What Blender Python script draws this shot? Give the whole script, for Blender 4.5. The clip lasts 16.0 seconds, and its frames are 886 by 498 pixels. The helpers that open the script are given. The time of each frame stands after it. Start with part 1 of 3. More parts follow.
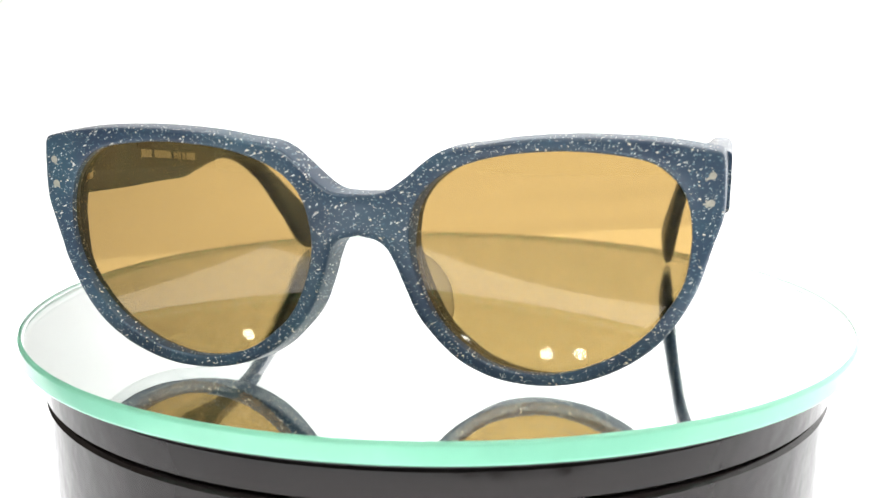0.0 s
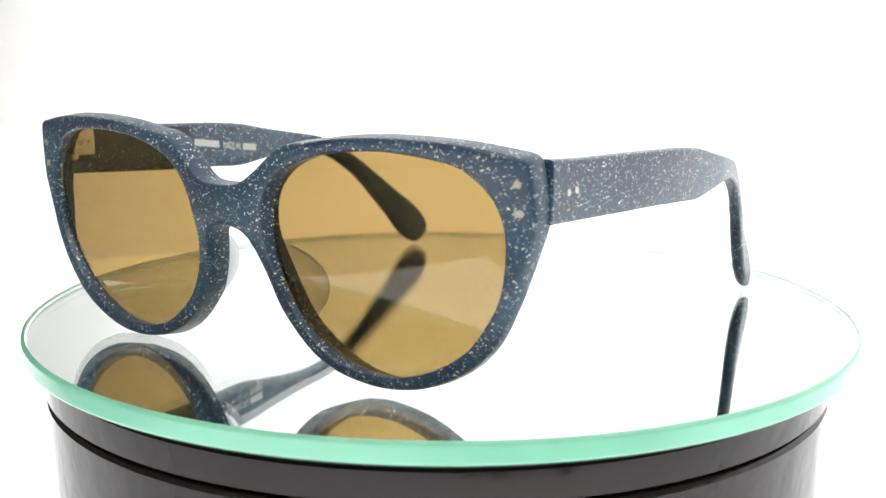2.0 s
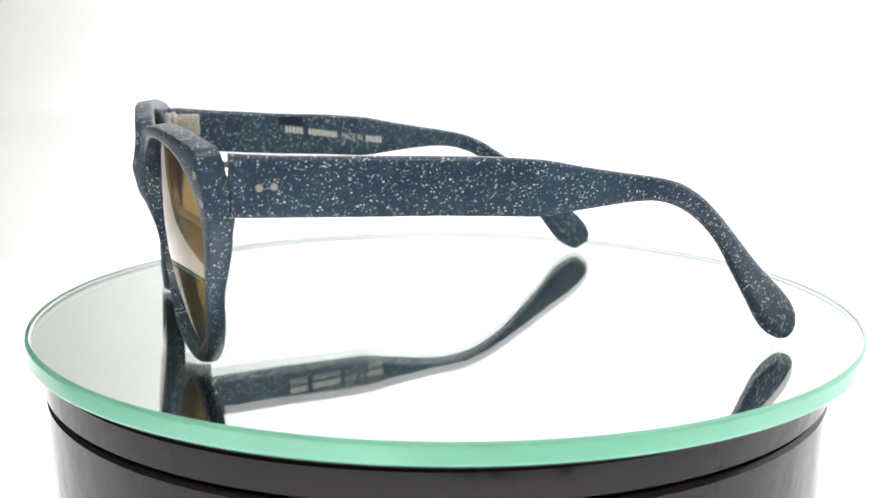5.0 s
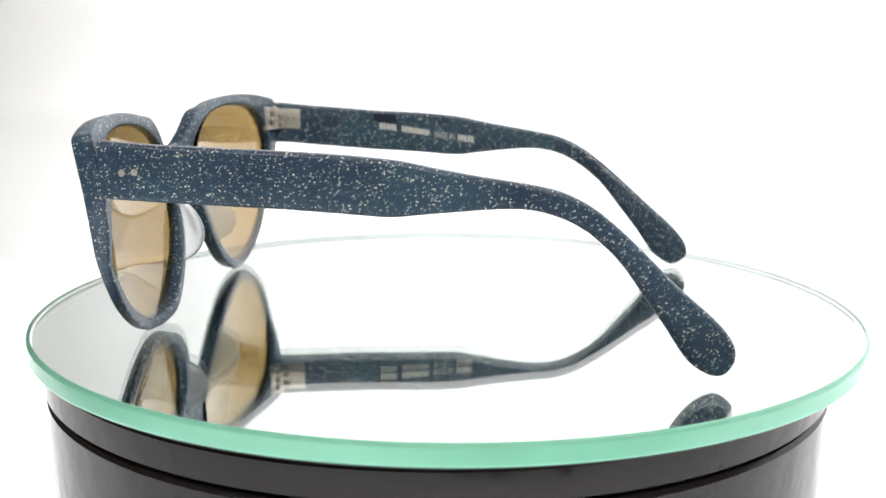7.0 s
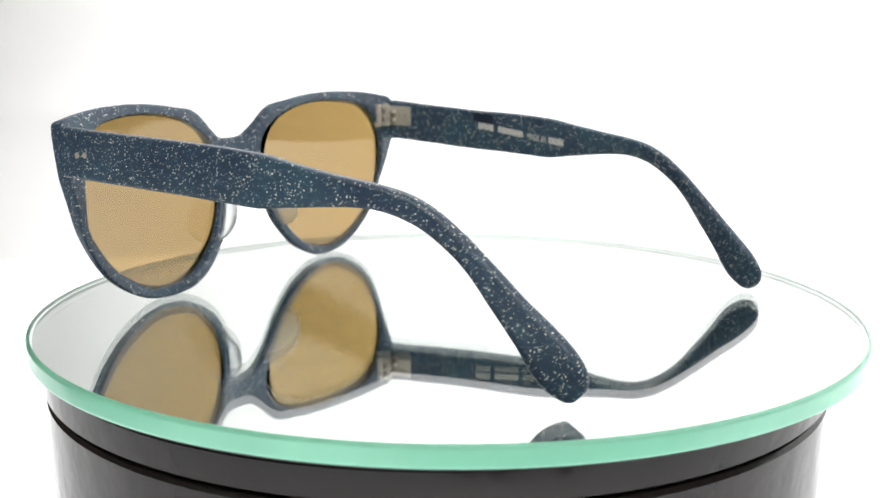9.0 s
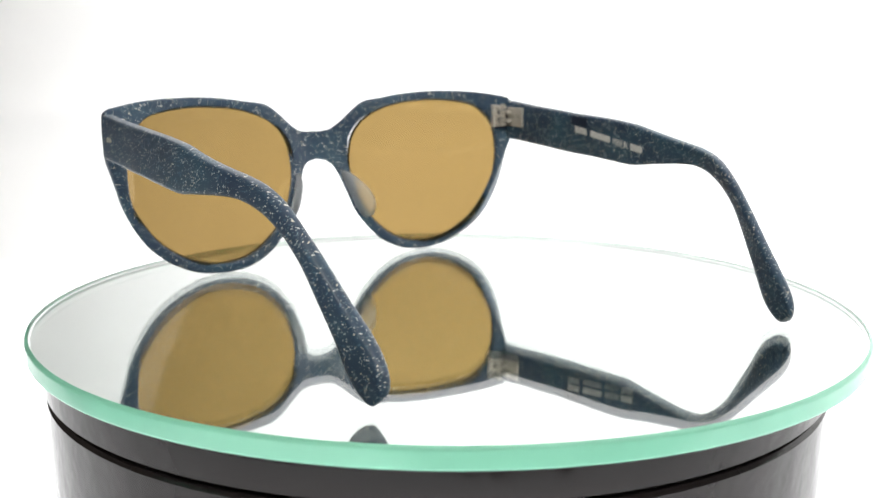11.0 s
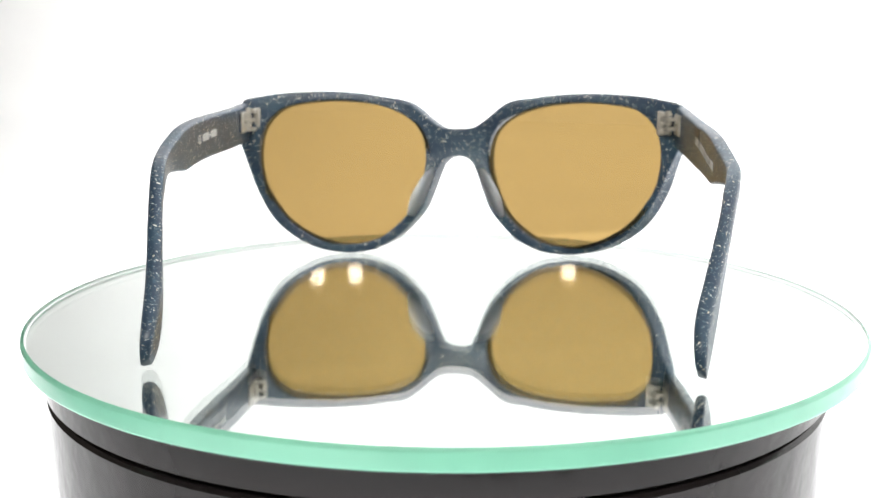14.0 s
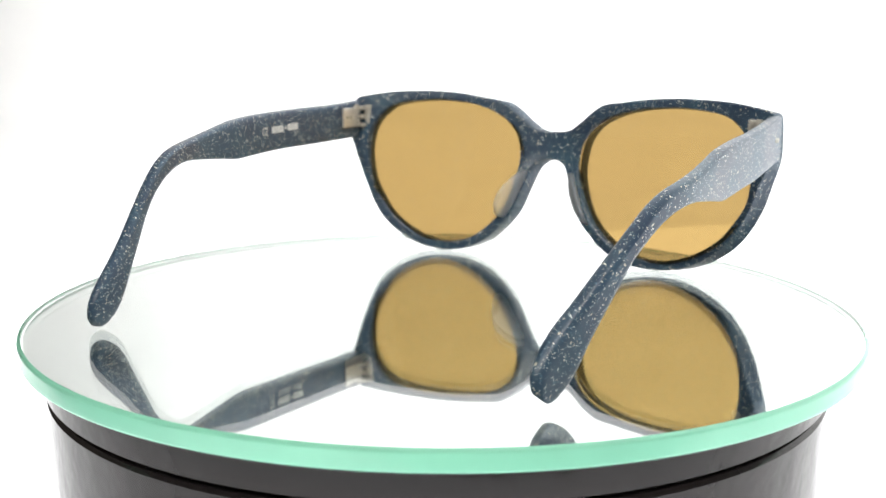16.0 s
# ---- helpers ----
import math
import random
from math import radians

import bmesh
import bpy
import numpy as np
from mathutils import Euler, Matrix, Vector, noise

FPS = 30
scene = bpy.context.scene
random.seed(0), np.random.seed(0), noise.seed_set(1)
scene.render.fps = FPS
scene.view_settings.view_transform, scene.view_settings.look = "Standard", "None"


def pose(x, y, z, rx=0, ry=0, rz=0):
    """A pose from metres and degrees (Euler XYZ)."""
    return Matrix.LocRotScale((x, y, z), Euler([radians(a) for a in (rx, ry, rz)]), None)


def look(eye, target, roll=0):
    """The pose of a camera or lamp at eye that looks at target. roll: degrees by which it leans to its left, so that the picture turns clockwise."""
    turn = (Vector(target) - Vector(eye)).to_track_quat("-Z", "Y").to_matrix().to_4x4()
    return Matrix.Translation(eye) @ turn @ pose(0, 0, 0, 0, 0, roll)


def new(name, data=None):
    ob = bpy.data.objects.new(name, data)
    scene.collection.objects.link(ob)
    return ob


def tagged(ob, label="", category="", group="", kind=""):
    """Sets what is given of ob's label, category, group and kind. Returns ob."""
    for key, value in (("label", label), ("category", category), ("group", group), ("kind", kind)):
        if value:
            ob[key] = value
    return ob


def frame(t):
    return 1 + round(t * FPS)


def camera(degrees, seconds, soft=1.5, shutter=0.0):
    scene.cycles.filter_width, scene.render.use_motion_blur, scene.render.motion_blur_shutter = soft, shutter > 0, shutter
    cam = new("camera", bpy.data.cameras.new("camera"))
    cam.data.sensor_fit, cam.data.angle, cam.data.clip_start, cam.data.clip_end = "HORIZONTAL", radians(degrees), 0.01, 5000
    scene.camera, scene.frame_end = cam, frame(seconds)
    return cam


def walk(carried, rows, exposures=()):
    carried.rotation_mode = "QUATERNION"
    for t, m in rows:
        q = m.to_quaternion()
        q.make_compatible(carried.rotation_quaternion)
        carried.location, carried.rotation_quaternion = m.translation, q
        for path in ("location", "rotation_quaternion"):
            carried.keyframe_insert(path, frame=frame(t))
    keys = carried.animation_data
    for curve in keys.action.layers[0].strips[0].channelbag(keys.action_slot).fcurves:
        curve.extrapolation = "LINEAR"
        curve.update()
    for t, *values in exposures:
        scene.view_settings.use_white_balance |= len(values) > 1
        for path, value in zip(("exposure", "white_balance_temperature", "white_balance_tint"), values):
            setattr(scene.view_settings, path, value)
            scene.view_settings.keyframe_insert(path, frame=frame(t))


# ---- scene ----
cam = camera(43.34, 16.0, soft=1.5)
cam.data.dof.use_dof, cam.data.dof.focus_distance, cam.data.dof.aperture_fstop = True, 0.255, 24.0
EYE = Vector((0.0, -0.297, 0.07187))
CAM = look(EYE, EYE + Vector((0.00058, 0.982037, -0.188688)), 0.282)
walk(cam, [(0.0, CAM), (16.0, CAM)], exposures=[(0.0, 0.48), (1.0, 0.44), (2.0, 0.26), (3.0, 0.08), (9.0, 0.0), (12.5, 0.13), (16.0, 0.24)])

# ---- world and light ----
world = bpy.data.worlds.new("room_air")
scene.world = world
world.use_nodes = True
world.node_tree.nodes["Background"].inputs["Color"].default_value = (0.9, 0.95, 1.0, 1)
world.node_tree.nodes["Background"].inputs["Strength"].default_value = 0.25

U = 0.297           # metres to one unit of the fitted plan
ZD = -0.2420        # height of the glass top in that plan


def P(x, y, z):
    return Vector((x * U, y * U, (z - ZD) * U))


# ---- materials ----
def material(name):
    m = bpy.data.materials.new(name)
    m.use_nodes = True
    nt = m.node_tree
    return m, nt, nt.nodes["Principled BSDF"]


def node(nt, kind, **inputs):
    n = nt.nodes.new(kind)
    for k, v in inputs.items():
        n.inputs[k.replace("_", " ")].default_value = v
    return n


def ramp(nt, src, stops):
    r = nt.nodes.new("ShaderNodeValToRGB")
    nt.links.new(src, r.inputs[0])
    els = r.color_ramp.elements
    while len(els) < len(stops):
        els.new(0.5)
    for e, (p, c) in zip(els, stops):
        e.position = p
        e.color = (*c, 1) if len(c) == 3 else c
    return r.outputs[0]


def math_node(nt, op, a, b):
    n = nt.nodes.new("ShaderNodeMath")
    n.operation = op
    for i, v in enumerate((a, b)):
        if isinstance(v, (int, float)):
            n.inputs[i].default_value = v
        else:
            nt.links.new(v, n.inputs[i])
    return n.outputs[0]


def mix_colour(nt, fac, a, b):
    n = nt.nodes.new("ShaderNodeMix")
    n.data_type = "RGBA"
    for i, v in ((0, fac), (6, a), (7, b)):
        if isinstance(v, (int, float)):
            n.inputs[i].default_value = v
        elif isinstance(v, tuple):
            n.inputs[i].default_value = (*v, 1)
        else:
            nt.links.new(v, n.inputs[i])
    return n.outputs[2]


def plain(name, colour, rough, metal=0.0, grain=400.0, vary=0.08, bump=0.0):
    m, nt, b = material(name)
    tc = nt.nodes.new("ShaderNodeTexCoord")
    nz = node(nt, "ShaderNodeTexNoise", Scale=grain, Detail=4.0)
    nt.links.new(tc.outputs["Object"], nz.inputs["Vector"])
    lo = tuple(c * (1 - vary) for c in colour)
    hi = tuple(min(1, c * (1 + vary)) for c in colour)
    nt.links.new(ramp(nt, nz.outputs["Fac"], [(0.3, lo), (0.7, hi)]), b.inputs["Base Color"])
    b.inputs["Roughness"].default_value = rough
    b.inputs["Metallic"].default_value = metal
    if bump:
        bp = node(nt, "ShaderNodeBump", Strength=bump, Distance=0.0002)
        nt.links.new(nz.outputs["Fac"], bp.inputs["Height"])
        nt.links.new(bp.outputs[0], b.inputs["Normal"])
    return m


def speckled():
    """Navy acetate pressed with pale chips: three sets of long cells, each turned its own way."""
    m, nt, b = material("speckled_acetate")
    tc = nt.nodes.new("ShaderNodeTexCoord")
    cloud = node(nt, "ShaderNodeTexNoise", Scale=60.0, Detail=5.0)
    fine = node(nt, "ShaderNodeTexNoise", Scale=900.0, Detail=3.0)
    for n in (cloud, fine):
        nt.links.new(tc.outputs["Object"], n.inputs["Vector"])
    base = ramp(nt, cloud.outputs["Fac"], [(0.3, (0.019, 0.040, 0.082)), (0.5, (0.030, 0.064, 0.110)), (0.7, (0.034, 0.092, 0.142))])
    base = mix_colour(nt, math_node(nt, "MULTIPLY", fine.outputs["Fac"], 0.3), base, (0.070, 0.100, 0.15))
    for k, (rot, scale, size, colour) in enumerate((
            ((2.1, 1.3, 0.4), 1300.0, 0.42, (0.085, 0.17, 0.25)),
            ((1.7, 0.3, 1.9), 2100.0, 0.38, (0.26, 0.40, 0.46)),
            ((0.3, 0.9, 2.2), 1900.0, 0.40, (0.70, 0.80, 0.80)),
            ((0.3, 1.2, 0.2), 900.0, 0.30, (0.95, 0.95, 0.88)),
            ((1.3, 0.2, 0.9), 1150.0, 0.30, (0.88, 0.95, 0.95)),
            ((0.8, 2.3, 1.6), 1050.0, 0.29, (0.95, 0.90, 0.74)))):
        mp = nt.nodes.new("ShaderNodeMapping")
        mp.vector_type = "TEXTURE"
        mp.inputs["Rotation"].default_value = rot
        mp.inputs["Scale"].default_value = (0.55, 0.85, 1.9)
        mp.inputs["Location"].default_value = (0.013 * k, 0.021 * k, 0.017 * k)
        nt.links.new(tc.outputs["Object"], mp.inputs["Vector"])
        vo = node(nt, "ShaderNodeTexVoronoi", Scale=scale)
        nt.links.new(mp.outputs[0], vo.inputs["Vector"])
        sep = nt.nodes.new("ShaderNodeSeparateColor")
        nt.links.new(vo.outputs["Color"], sep.inputs[0])
        reach = math_node(nt, "MULTIPLY", math_node(nt, "SUBTRACT", math_node(nt, "MULTIPLY", sep.outputs[0], 2.9), 1.9), size)
        hit = math_node(nt, "LESS_THAN", vo.outputs["Distance"], reach)
        strength = math_node(nt, "MULTIPLY", hit, math_node(nt, "ADD", math_node(nt, "MULTIPLY", sep.outputs[1], 0.4), 0.6))
        base = mix_colour(nt, strength, base, colour)
    nt.links.new(base, b.inputs["Base Color"])
    rg = ramp(nt, cloud.outputs["Fac"], [(0.3, (0.29,) * 3), (0.7, (0.40,) * 3)])
    nt.links.new(rg, b.inputs["Roughness"])
    b.inputs["Specular IOR Level"].default_value = 0.5
    bp = node(nt, "ShaderNodeBump", Strength=0.12, Distance=0.0001)
    nt.links.new(fine.outputs["Fac"], bp.inputs["Height"])
    nt.links.new(bp.outputs[0], b.inputs["Normal"])
    return m


def glass(name, colour, ior=1.5, rough=0.0):
    m, nt, b = material(name)
    b.inputs["Base Color"].default_value = (*colour, 1)
    b.inputs["Transmission Weight"].default_value = 1.0
    b.inputs["Roughness"].default_value = rough
    b.inputs["IOR"].default_value = ior
    return m


def glowing(name, colour, strength, vary=0.0, albedo=0.5):
    m, nt, b = material(name)
    b.inputs["Base Color"].default_value = (*(albedo * c for c in colour), 1)
    b.inputs["Roughness"].default_value = 0.9
    b.inputs["Emission Color"].default_value = (*colour, 1)
    b.inputs["Emission Strength"].default_value = strength
    if vary:
        tc = nt.nodes.new("ShaderNodeTexCoord")
        nz = node(nt, "ShaderNodeTexNoise", Scale=3.0, Detail=6.0)
        nt.links.new(tc.outputs["Object"], nz.inputs["Vector"])
        lo = tuple(c * (1 - vary) for c in colour)
        nt.links.new(ramp(nt, nz.outputs["Fac"], [(0.35, lo), (0.6, colour)]), b.inputs["Emission Color"])
    return m


def glowing_sheet():
    """White sheet that glows by itself, dimming towards the west side painted in."""
    m, nt, b = material("graded_glow_sheet")
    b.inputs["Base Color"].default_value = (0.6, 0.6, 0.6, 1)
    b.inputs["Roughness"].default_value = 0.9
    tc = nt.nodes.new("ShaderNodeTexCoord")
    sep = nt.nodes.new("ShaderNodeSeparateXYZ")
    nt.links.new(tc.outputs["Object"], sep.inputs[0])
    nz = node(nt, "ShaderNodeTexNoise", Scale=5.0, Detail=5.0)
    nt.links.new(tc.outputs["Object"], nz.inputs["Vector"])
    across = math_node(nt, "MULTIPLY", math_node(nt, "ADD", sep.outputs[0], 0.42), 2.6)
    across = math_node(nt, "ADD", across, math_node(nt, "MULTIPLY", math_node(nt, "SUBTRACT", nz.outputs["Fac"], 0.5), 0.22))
    # fall-off of light across the sheet, painted into the emission
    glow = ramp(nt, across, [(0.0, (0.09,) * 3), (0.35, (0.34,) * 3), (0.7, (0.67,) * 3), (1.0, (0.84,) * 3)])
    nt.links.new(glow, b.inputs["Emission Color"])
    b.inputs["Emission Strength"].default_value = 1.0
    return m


ACETATE = speckled()
LENS = glass("amber_lens", (0.360, 0.242, 0.088), 1.52)
PAD = glass("pad_plastic", (0.93, 0.96, 0.98), 1.16, 0.4)
PAD.node_tree.nodes["Principled BSDF"].inputs["Transmission Weight"].default_value = 0.8
CLEAR = glass("float_glass", (0.96, 0.99, 0.975), 1.5)
EDGE = plain("polished_green_edge", (0.25, 0.64, 0.47), 0.12, 0.0, 60.0, 0.05)
SILVER = plain("silvering", (0.94, 0.955, 0.95), 0.0, 1.0, 20.0, 0.005)
BLACK = plain("black_plastic", (0.0145, 0.012, 0.012), 0.13, 0.0, 28.0, 0.15, 0.5)
BLACK.node_tree.nodes["Bump"].inputs["Distance"].default_value = 0.0022
PLATTER = plain("black_rubbered_plastic", (0.012, 0.012, 0.013), 0.4, 0.0, 300.0, 0.15)
STEEL = plain("nickel_silver", (0.74, 0.71, 0.65), 0.34, 0.6, 900.0, 0.1)
RIVET = plain("dull_silver_rivet", (0.55, 0.54, 0.47), 0.45, 0.6, 1500.0, 0.15)
PRINT = plain("white_print", (0.72, 0.73, 0.72), 0.6, 0.0, 2500.0, 0.2)
# dark tone for a shadow painted on the arm
SHADOW_PATCH = plain("dark_blue_shadow", (0.016, 0.026, 0.052), 0.35, 0.0, 500.0, 0.15)
SWEEP = glowing_sheet()
# emission for unseen panels that are added to light the scene
PANEL_GLOW = glowing("glowing_white_panel", (1.0, 1.0, 1.0), 0.72, 0.04)
PANEL_GLOW_STRONG = glowing("strongly_glowing_white_panel", (1.0, 1.0, 1.0), 1.1, 0.04)
LED = glowing("white_bulb", (1.0, 0.95, 0.86), 270.0)
HOUSING = plain("white_aluminium", (0.7, 0.7, 0.7), 0.4, 0.0, 100.0, 0.05)
DESK = plain("grey_desk_board", (0.22, 0.21, 0.205), 0.55, 0.0, 30.0, 0.25)
WALL = plain("white_wall_paint", (0.80, 0.79, 0.76), 0.7, 0.0, 3.0, 0.06)
BLACK.node_tree.nodes["Principled BSDF"].inputs["Specular IOR Level"].default_value = 0.27
ROOM = plain("room_paint", (0.34, 0.32, 0.30), 0.8, 0.0, 2.0, 0.4)


# ---- mesh helpers ----
def part(name, bm, mat, parent=None, label="", smooth=40):
    me = bpy.data.meshes.new(name)
    bmesh.ops.recalc_face_normals(bm, faces=bm.faces[:])
    if smooth:
        lim = radians(smooth)
        for fc in bm.faces:
            fc.smooth = True
        for ed in bm.edges:
            ed.smooth = len(ed.link_faces) == 2 and ed.calc_face_angle(0) < lim
    bm.to_mesh(me)
    bm.free()
    for mm in (mat if isinstance(mat, (list, tuple)) else [mat]):
        me.materials.append(mm)
    ob = new(name, me)
    if parent:
        ob.parent = parent
    if label:
        tagged(ob, label)
    return ob


def grid_mesh(rows, close_u=False, close_v=False):
    bm = bmesh.new()
    vs = [[bm.verts.new(p) for p in r] for r in rows]
    nr, nc = len(rows), len(rows[0])
    for i in range(nr if close_u else nr - 1):
        for j in range(nc if close_v else nc - 1):
            bm.faces.new((vs[i][j], vs[(i + 1) % nr][j], vs[(i + 1) % nr][(j + 1) % nc], vs[i][(j + 1) % nc]))
    return bm, vs


def lathe(profile, steps=128, cx=0.0, cy=0.0):
    rows = []
    for k in range(steps):
        a = 2 * math.pi * k / steps
        rows.append([(cx + r * math.cos(a), cy + r * math.sin(a), z) for r, z in profile])
    bm, vs = grid_mesh(rows, close_u=True)
    for j in (0, -1):
        bm.faces.new([v[j] for v in vs])
    return bm


def box(x0, y0, z0, x1, y1, z1, bevel=0.0, seg=2, bm=None):
    bm = bm or bmesh.new()
    geom = bmesh.ops.create_cube(bm, size=1.0)["verts"]
    for v in geom:
        v.co = Vector(((x0 + x1) / 2 + v.co.x * (x1 - x0), (y0 + y1) / 2 + v.co.y * (y1 - y0), (z0 + z1) / 2 + v.co.z * (z1 - z0)))
    if bevel:
        eds = list({e for v in geom for e in v.link_edges})
        bmesh.ops.bevel(bm, geom=eds, offset=bevel, segments=seg, affect="EDGES", profile=0.5)
    return bm


def catmull(pts, n=8, closed=False):
    pts = np.array(pts, float)
    m = len(pts)
    out = []
    for i in range(m if closed else m - 1):
        if closed:
            a, b, c, d = (pts[(i + k) % m] for k in (-1, 0, 1, 2))
        else:
            a, b, c, d = pts[max(i - 1, 0)], pts[i], pts[i + 1], pts[min(i + 2, m - 1)]
        for k in range(n):
            t = k / n
            out.append(0.5 * (2 * b + (c - a) * t + (2 * a - 5 * b + 4 * c - d) * t * t + (3 * b - a - 3 * c + d) * t ** 3))
    if not closed:
        out.append(pts[-1])
    return np.array(out)


# ---- backdrop, added glow panels and the unseen room round them ----
SHEET_TURN = pose(0, 0, 0, 0, 0, 18)      # turned so that the sheet's left edge follows the view's left border


def glow_panel(name, x0, y0, z0, x1, y1, z1, mat, label):
    bm = box(x0, y0, z0, x1, y1, z1)
    bmesh.ops.transform(bm, matrix=SHEET_TURN, verts=bm.verts[:])
    ob = part(name, bm, mat, None, "", 0)
    return tagged(ob, label, "backdrop", "", "structure")


TABLE = -0.0405
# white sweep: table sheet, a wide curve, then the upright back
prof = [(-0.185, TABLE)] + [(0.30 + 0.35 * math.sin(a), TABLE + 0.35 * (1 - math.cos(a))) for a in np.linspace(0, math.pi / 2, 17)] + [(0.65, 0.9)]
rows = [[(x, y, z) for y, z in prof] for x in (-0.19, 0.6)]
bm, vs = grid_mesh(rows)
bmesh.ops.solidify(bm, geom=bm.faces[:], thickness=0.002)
bmesh.ops.transform(bm, matrix=SHEET_TURN, verts=bm.verts[:])
sweep = tagged(part("backdrop", bm, SWEEP), "bright white seamless backdrop, graded glow painted in", "backdrop", "", "structure")
# two glowing panels out of view, added for light from the right and above
glow_panel("glow_wall_east", 0.597, -0.30, TABLE - 0.004, 0.612, 0.65, 0.9, PANEL_GLOW_STRONG, "unseen white panel, glow added as side light")
glow_panel("ceiling", -0.208, -0.25, 0.896, 0.612, 0.65, 0.91, PANEL_GLOW, "unseen white panel, glow added as top light")

# out of view, added as a darker surface for the base to reflect
tagged(part("counter", box(-0.8, -0.85, -0.849, 0.8, 0.75, TABLE - 0.0045, 0.003), DESK, None, "", 0), "unseen mid grey counter added under the backdrop sheet", "counter", "", "structure")


# Unseen shell added all round; its south wall is white to brighten lens reflections.
def room():
    for nm, b in (("wall_south", (-2.0, -2.8, -0.85, 2.0, -2.7, 1.7)), ("wall_north", (-2.0, 1.6, -0.85, 2.0, 1.7, 1.7)),
                  ("wall_far_west", (-2.1, -2.8, -0.85, -2.0, 1.7, 1.7)), ("wall_far_east", (2.0, -2.8, -0.85, 2.1, 1.7, 1.7)),
                  ("floor", (-2.1, -2.8, -0.95, 2.1, 1.7, -0.85)), ("ceiling_room", (-2.1, -2.8, 1.7, 2.1, 1.7, 1.8))):
        white = nm in ("wall_south", "ceiling_room")
        tagged(part(nm, box(*b), WALL if white else ROOM, None, "", 0), "unseen white surface of the added room" if white else "unseen plain grey surface of the added room", "room", "", "structure")


room()


def ceiling_spotlight(x, y):
    root = tagged(new("ceiling_spotlight"), "round glowing spotlight hanging from the white ceiling", "lamp", "spotlights of the room")
    root.location = (x, y, 1.2)
    aim = Vector((-x, -y, -1.2)).to_track_quat("-Z", "Y").to_matrix().to_4x4()
    bm = lathe([(0.004, 0.10), (0.030, 0.097), (0.040, 0.08), (0.046, 0.0), (0.044, -0.006), (0.040, 0.004), (0.004, 0.006)], 32)
    bmesh.ops.transform(bm, matrix=aim, verts=bm.verts[:])
    part("housing", bm, HOUSING, root)
    bm = lathe([(0.003, 0.003), (0.036, 0.002), (0.038, -0.001), (0.030, -0.007), (0.003, -0.010)], 32)
    bmesh.ops.transform(bm, matrix=aim, verts=bm.verts[:])
    part("bulb", bm, LED, root, "glowing warm white bulb face")
    part("stem", box(-0.006, -0.006, 0.03, 0.006, 0.006, 0.5, 0.002), HOUSING, root)
    return root


for sx, sy in ((-0.98, -1.33), (-0.62, -1.37), (-0.12, -1.38), (0.07, -1.40), (0.82, -1.18), (0.98, -1.22)):
    ceiling_spotlight(sx, sy)


# ---- turntable ----
def turntable_base():
    root = tagged(new("turntable_base"), "glossy black round turntable base on white sheet", "turntable")
    root.location = (-0.001, 0.0, TABLE)
    h = -TABLE
    R0 = 0.1025
    zg = h - 0.0148
    part("body", lathe([(0.05, 0.0), (R0 - 0.005, 0.0), (R0 - 0.0022, 0.0008), (R0 - 0.0006, 0.0026), (R0 - 0.0003, zg - 0.0016), (R0 - 0.0012, zg - 0.0008), (R0 - 0.003, zg - 0.0008), (0.06, zg - 0.0008)]), BLACK, root)
    part("groove", lathe([(0.05, zg - 0.0008), (R0 - 0.003, zg - 0.0008), (R0 - 0.003, zg + 0.0001), (0.05, zg + 0.0001)]), PLATTER, root)
    part("collar", lathe([(0.06, zg + 0.0001), (R0 - 0.0010, zg + 0.0001), (R0, zg + 0.0009), (R0, h - 0.0076), (R0 - 0.0006, h - 0.0070), (0.06, h - 0.0070)]), BLACK, root)
    part("platter", lathe([(0.06, h - 0.0070), (R0 - 0.0012, h - 0.0070), (R0 - 0.0012, h - 0.0055), (0.06, h - 0.0055)]), PLATTER, root)
    return root


DX, DY, DR, DT = -0.0027 * U, 0.0053 * U, 0.3665 * U, 0.0049


def mirror_disc():
    root = tagged(new("mirror_glass_disc"), "round mirror glass plate with polished green edge", "mirror")
    e = 0.0004
    n = 192
    prof = [(DR - 0.0009, 0.0), (DR - 0.0002, -e), (DR, -2 * e), (DR, -DT + 2 * e), (DR - 0.0002, -DT + e), (DR - 0.0009, -DT)]
    rows = [[(DX + r * math.cos(2 * math.pi * k / n), DY + r * math.sin(2 * math.pi * k / n), z) for r, z in prof] for k in range(n)]
    bm, vs = grid_mesh(rows, close_u=True)
    for f in bm.faces:
        f.material_index = 1
    for j in (0, -1):
        bm.faces.new([v[j] for v in vs])
    part("glass_plate", bm, [CLEAR, EDGE], root, "clear greenish glass with a bright green rim", 25)
    bm = lathe([(0.001, -DT - 0.0001), (DR - 0.0014, -DT - 0.0001), (DR - 0.0014, -DT - 0.0005), (0.001, -DT - 0.0005)], 160, DX, DY)
    bm.normal_update()
    for f in bm.faces:
        f.material_index = 0 if f.calc_center_median().z > -DT - 0.0002 else 1
    part("silver_backing", bm, [SILVER, PLATTER], root, "mirror silvering under the glass", 25)
    return root


base = turntable_base()
disc = mirror_disc()

# ---- sunglasses ----
XC, PHI = -0.0125, -9.314
glasses = tagged(new("sunglasses"), "open navy speckled acetate sunglasses with amber lenses", "sunglasses")

A0, B2, C1, D1 = -0.2488, 0.3043, -0.1012, -0.2971
THICK = 0.0158
SKEW = 0.0065
LENS_T = 0.0060
LENS_CURVE = 0.95
LOW_FORWARD = 0.0070


def ease(v):
    v = min(1.0, max(0.0, v))
    return v * v * (3 - 2 * v)


def skew(x):
    """The back sits a little to one side of the front, less so at the right end."""
    return SKEW - 0.0045 * ease((x - 0.03) / 0.17)


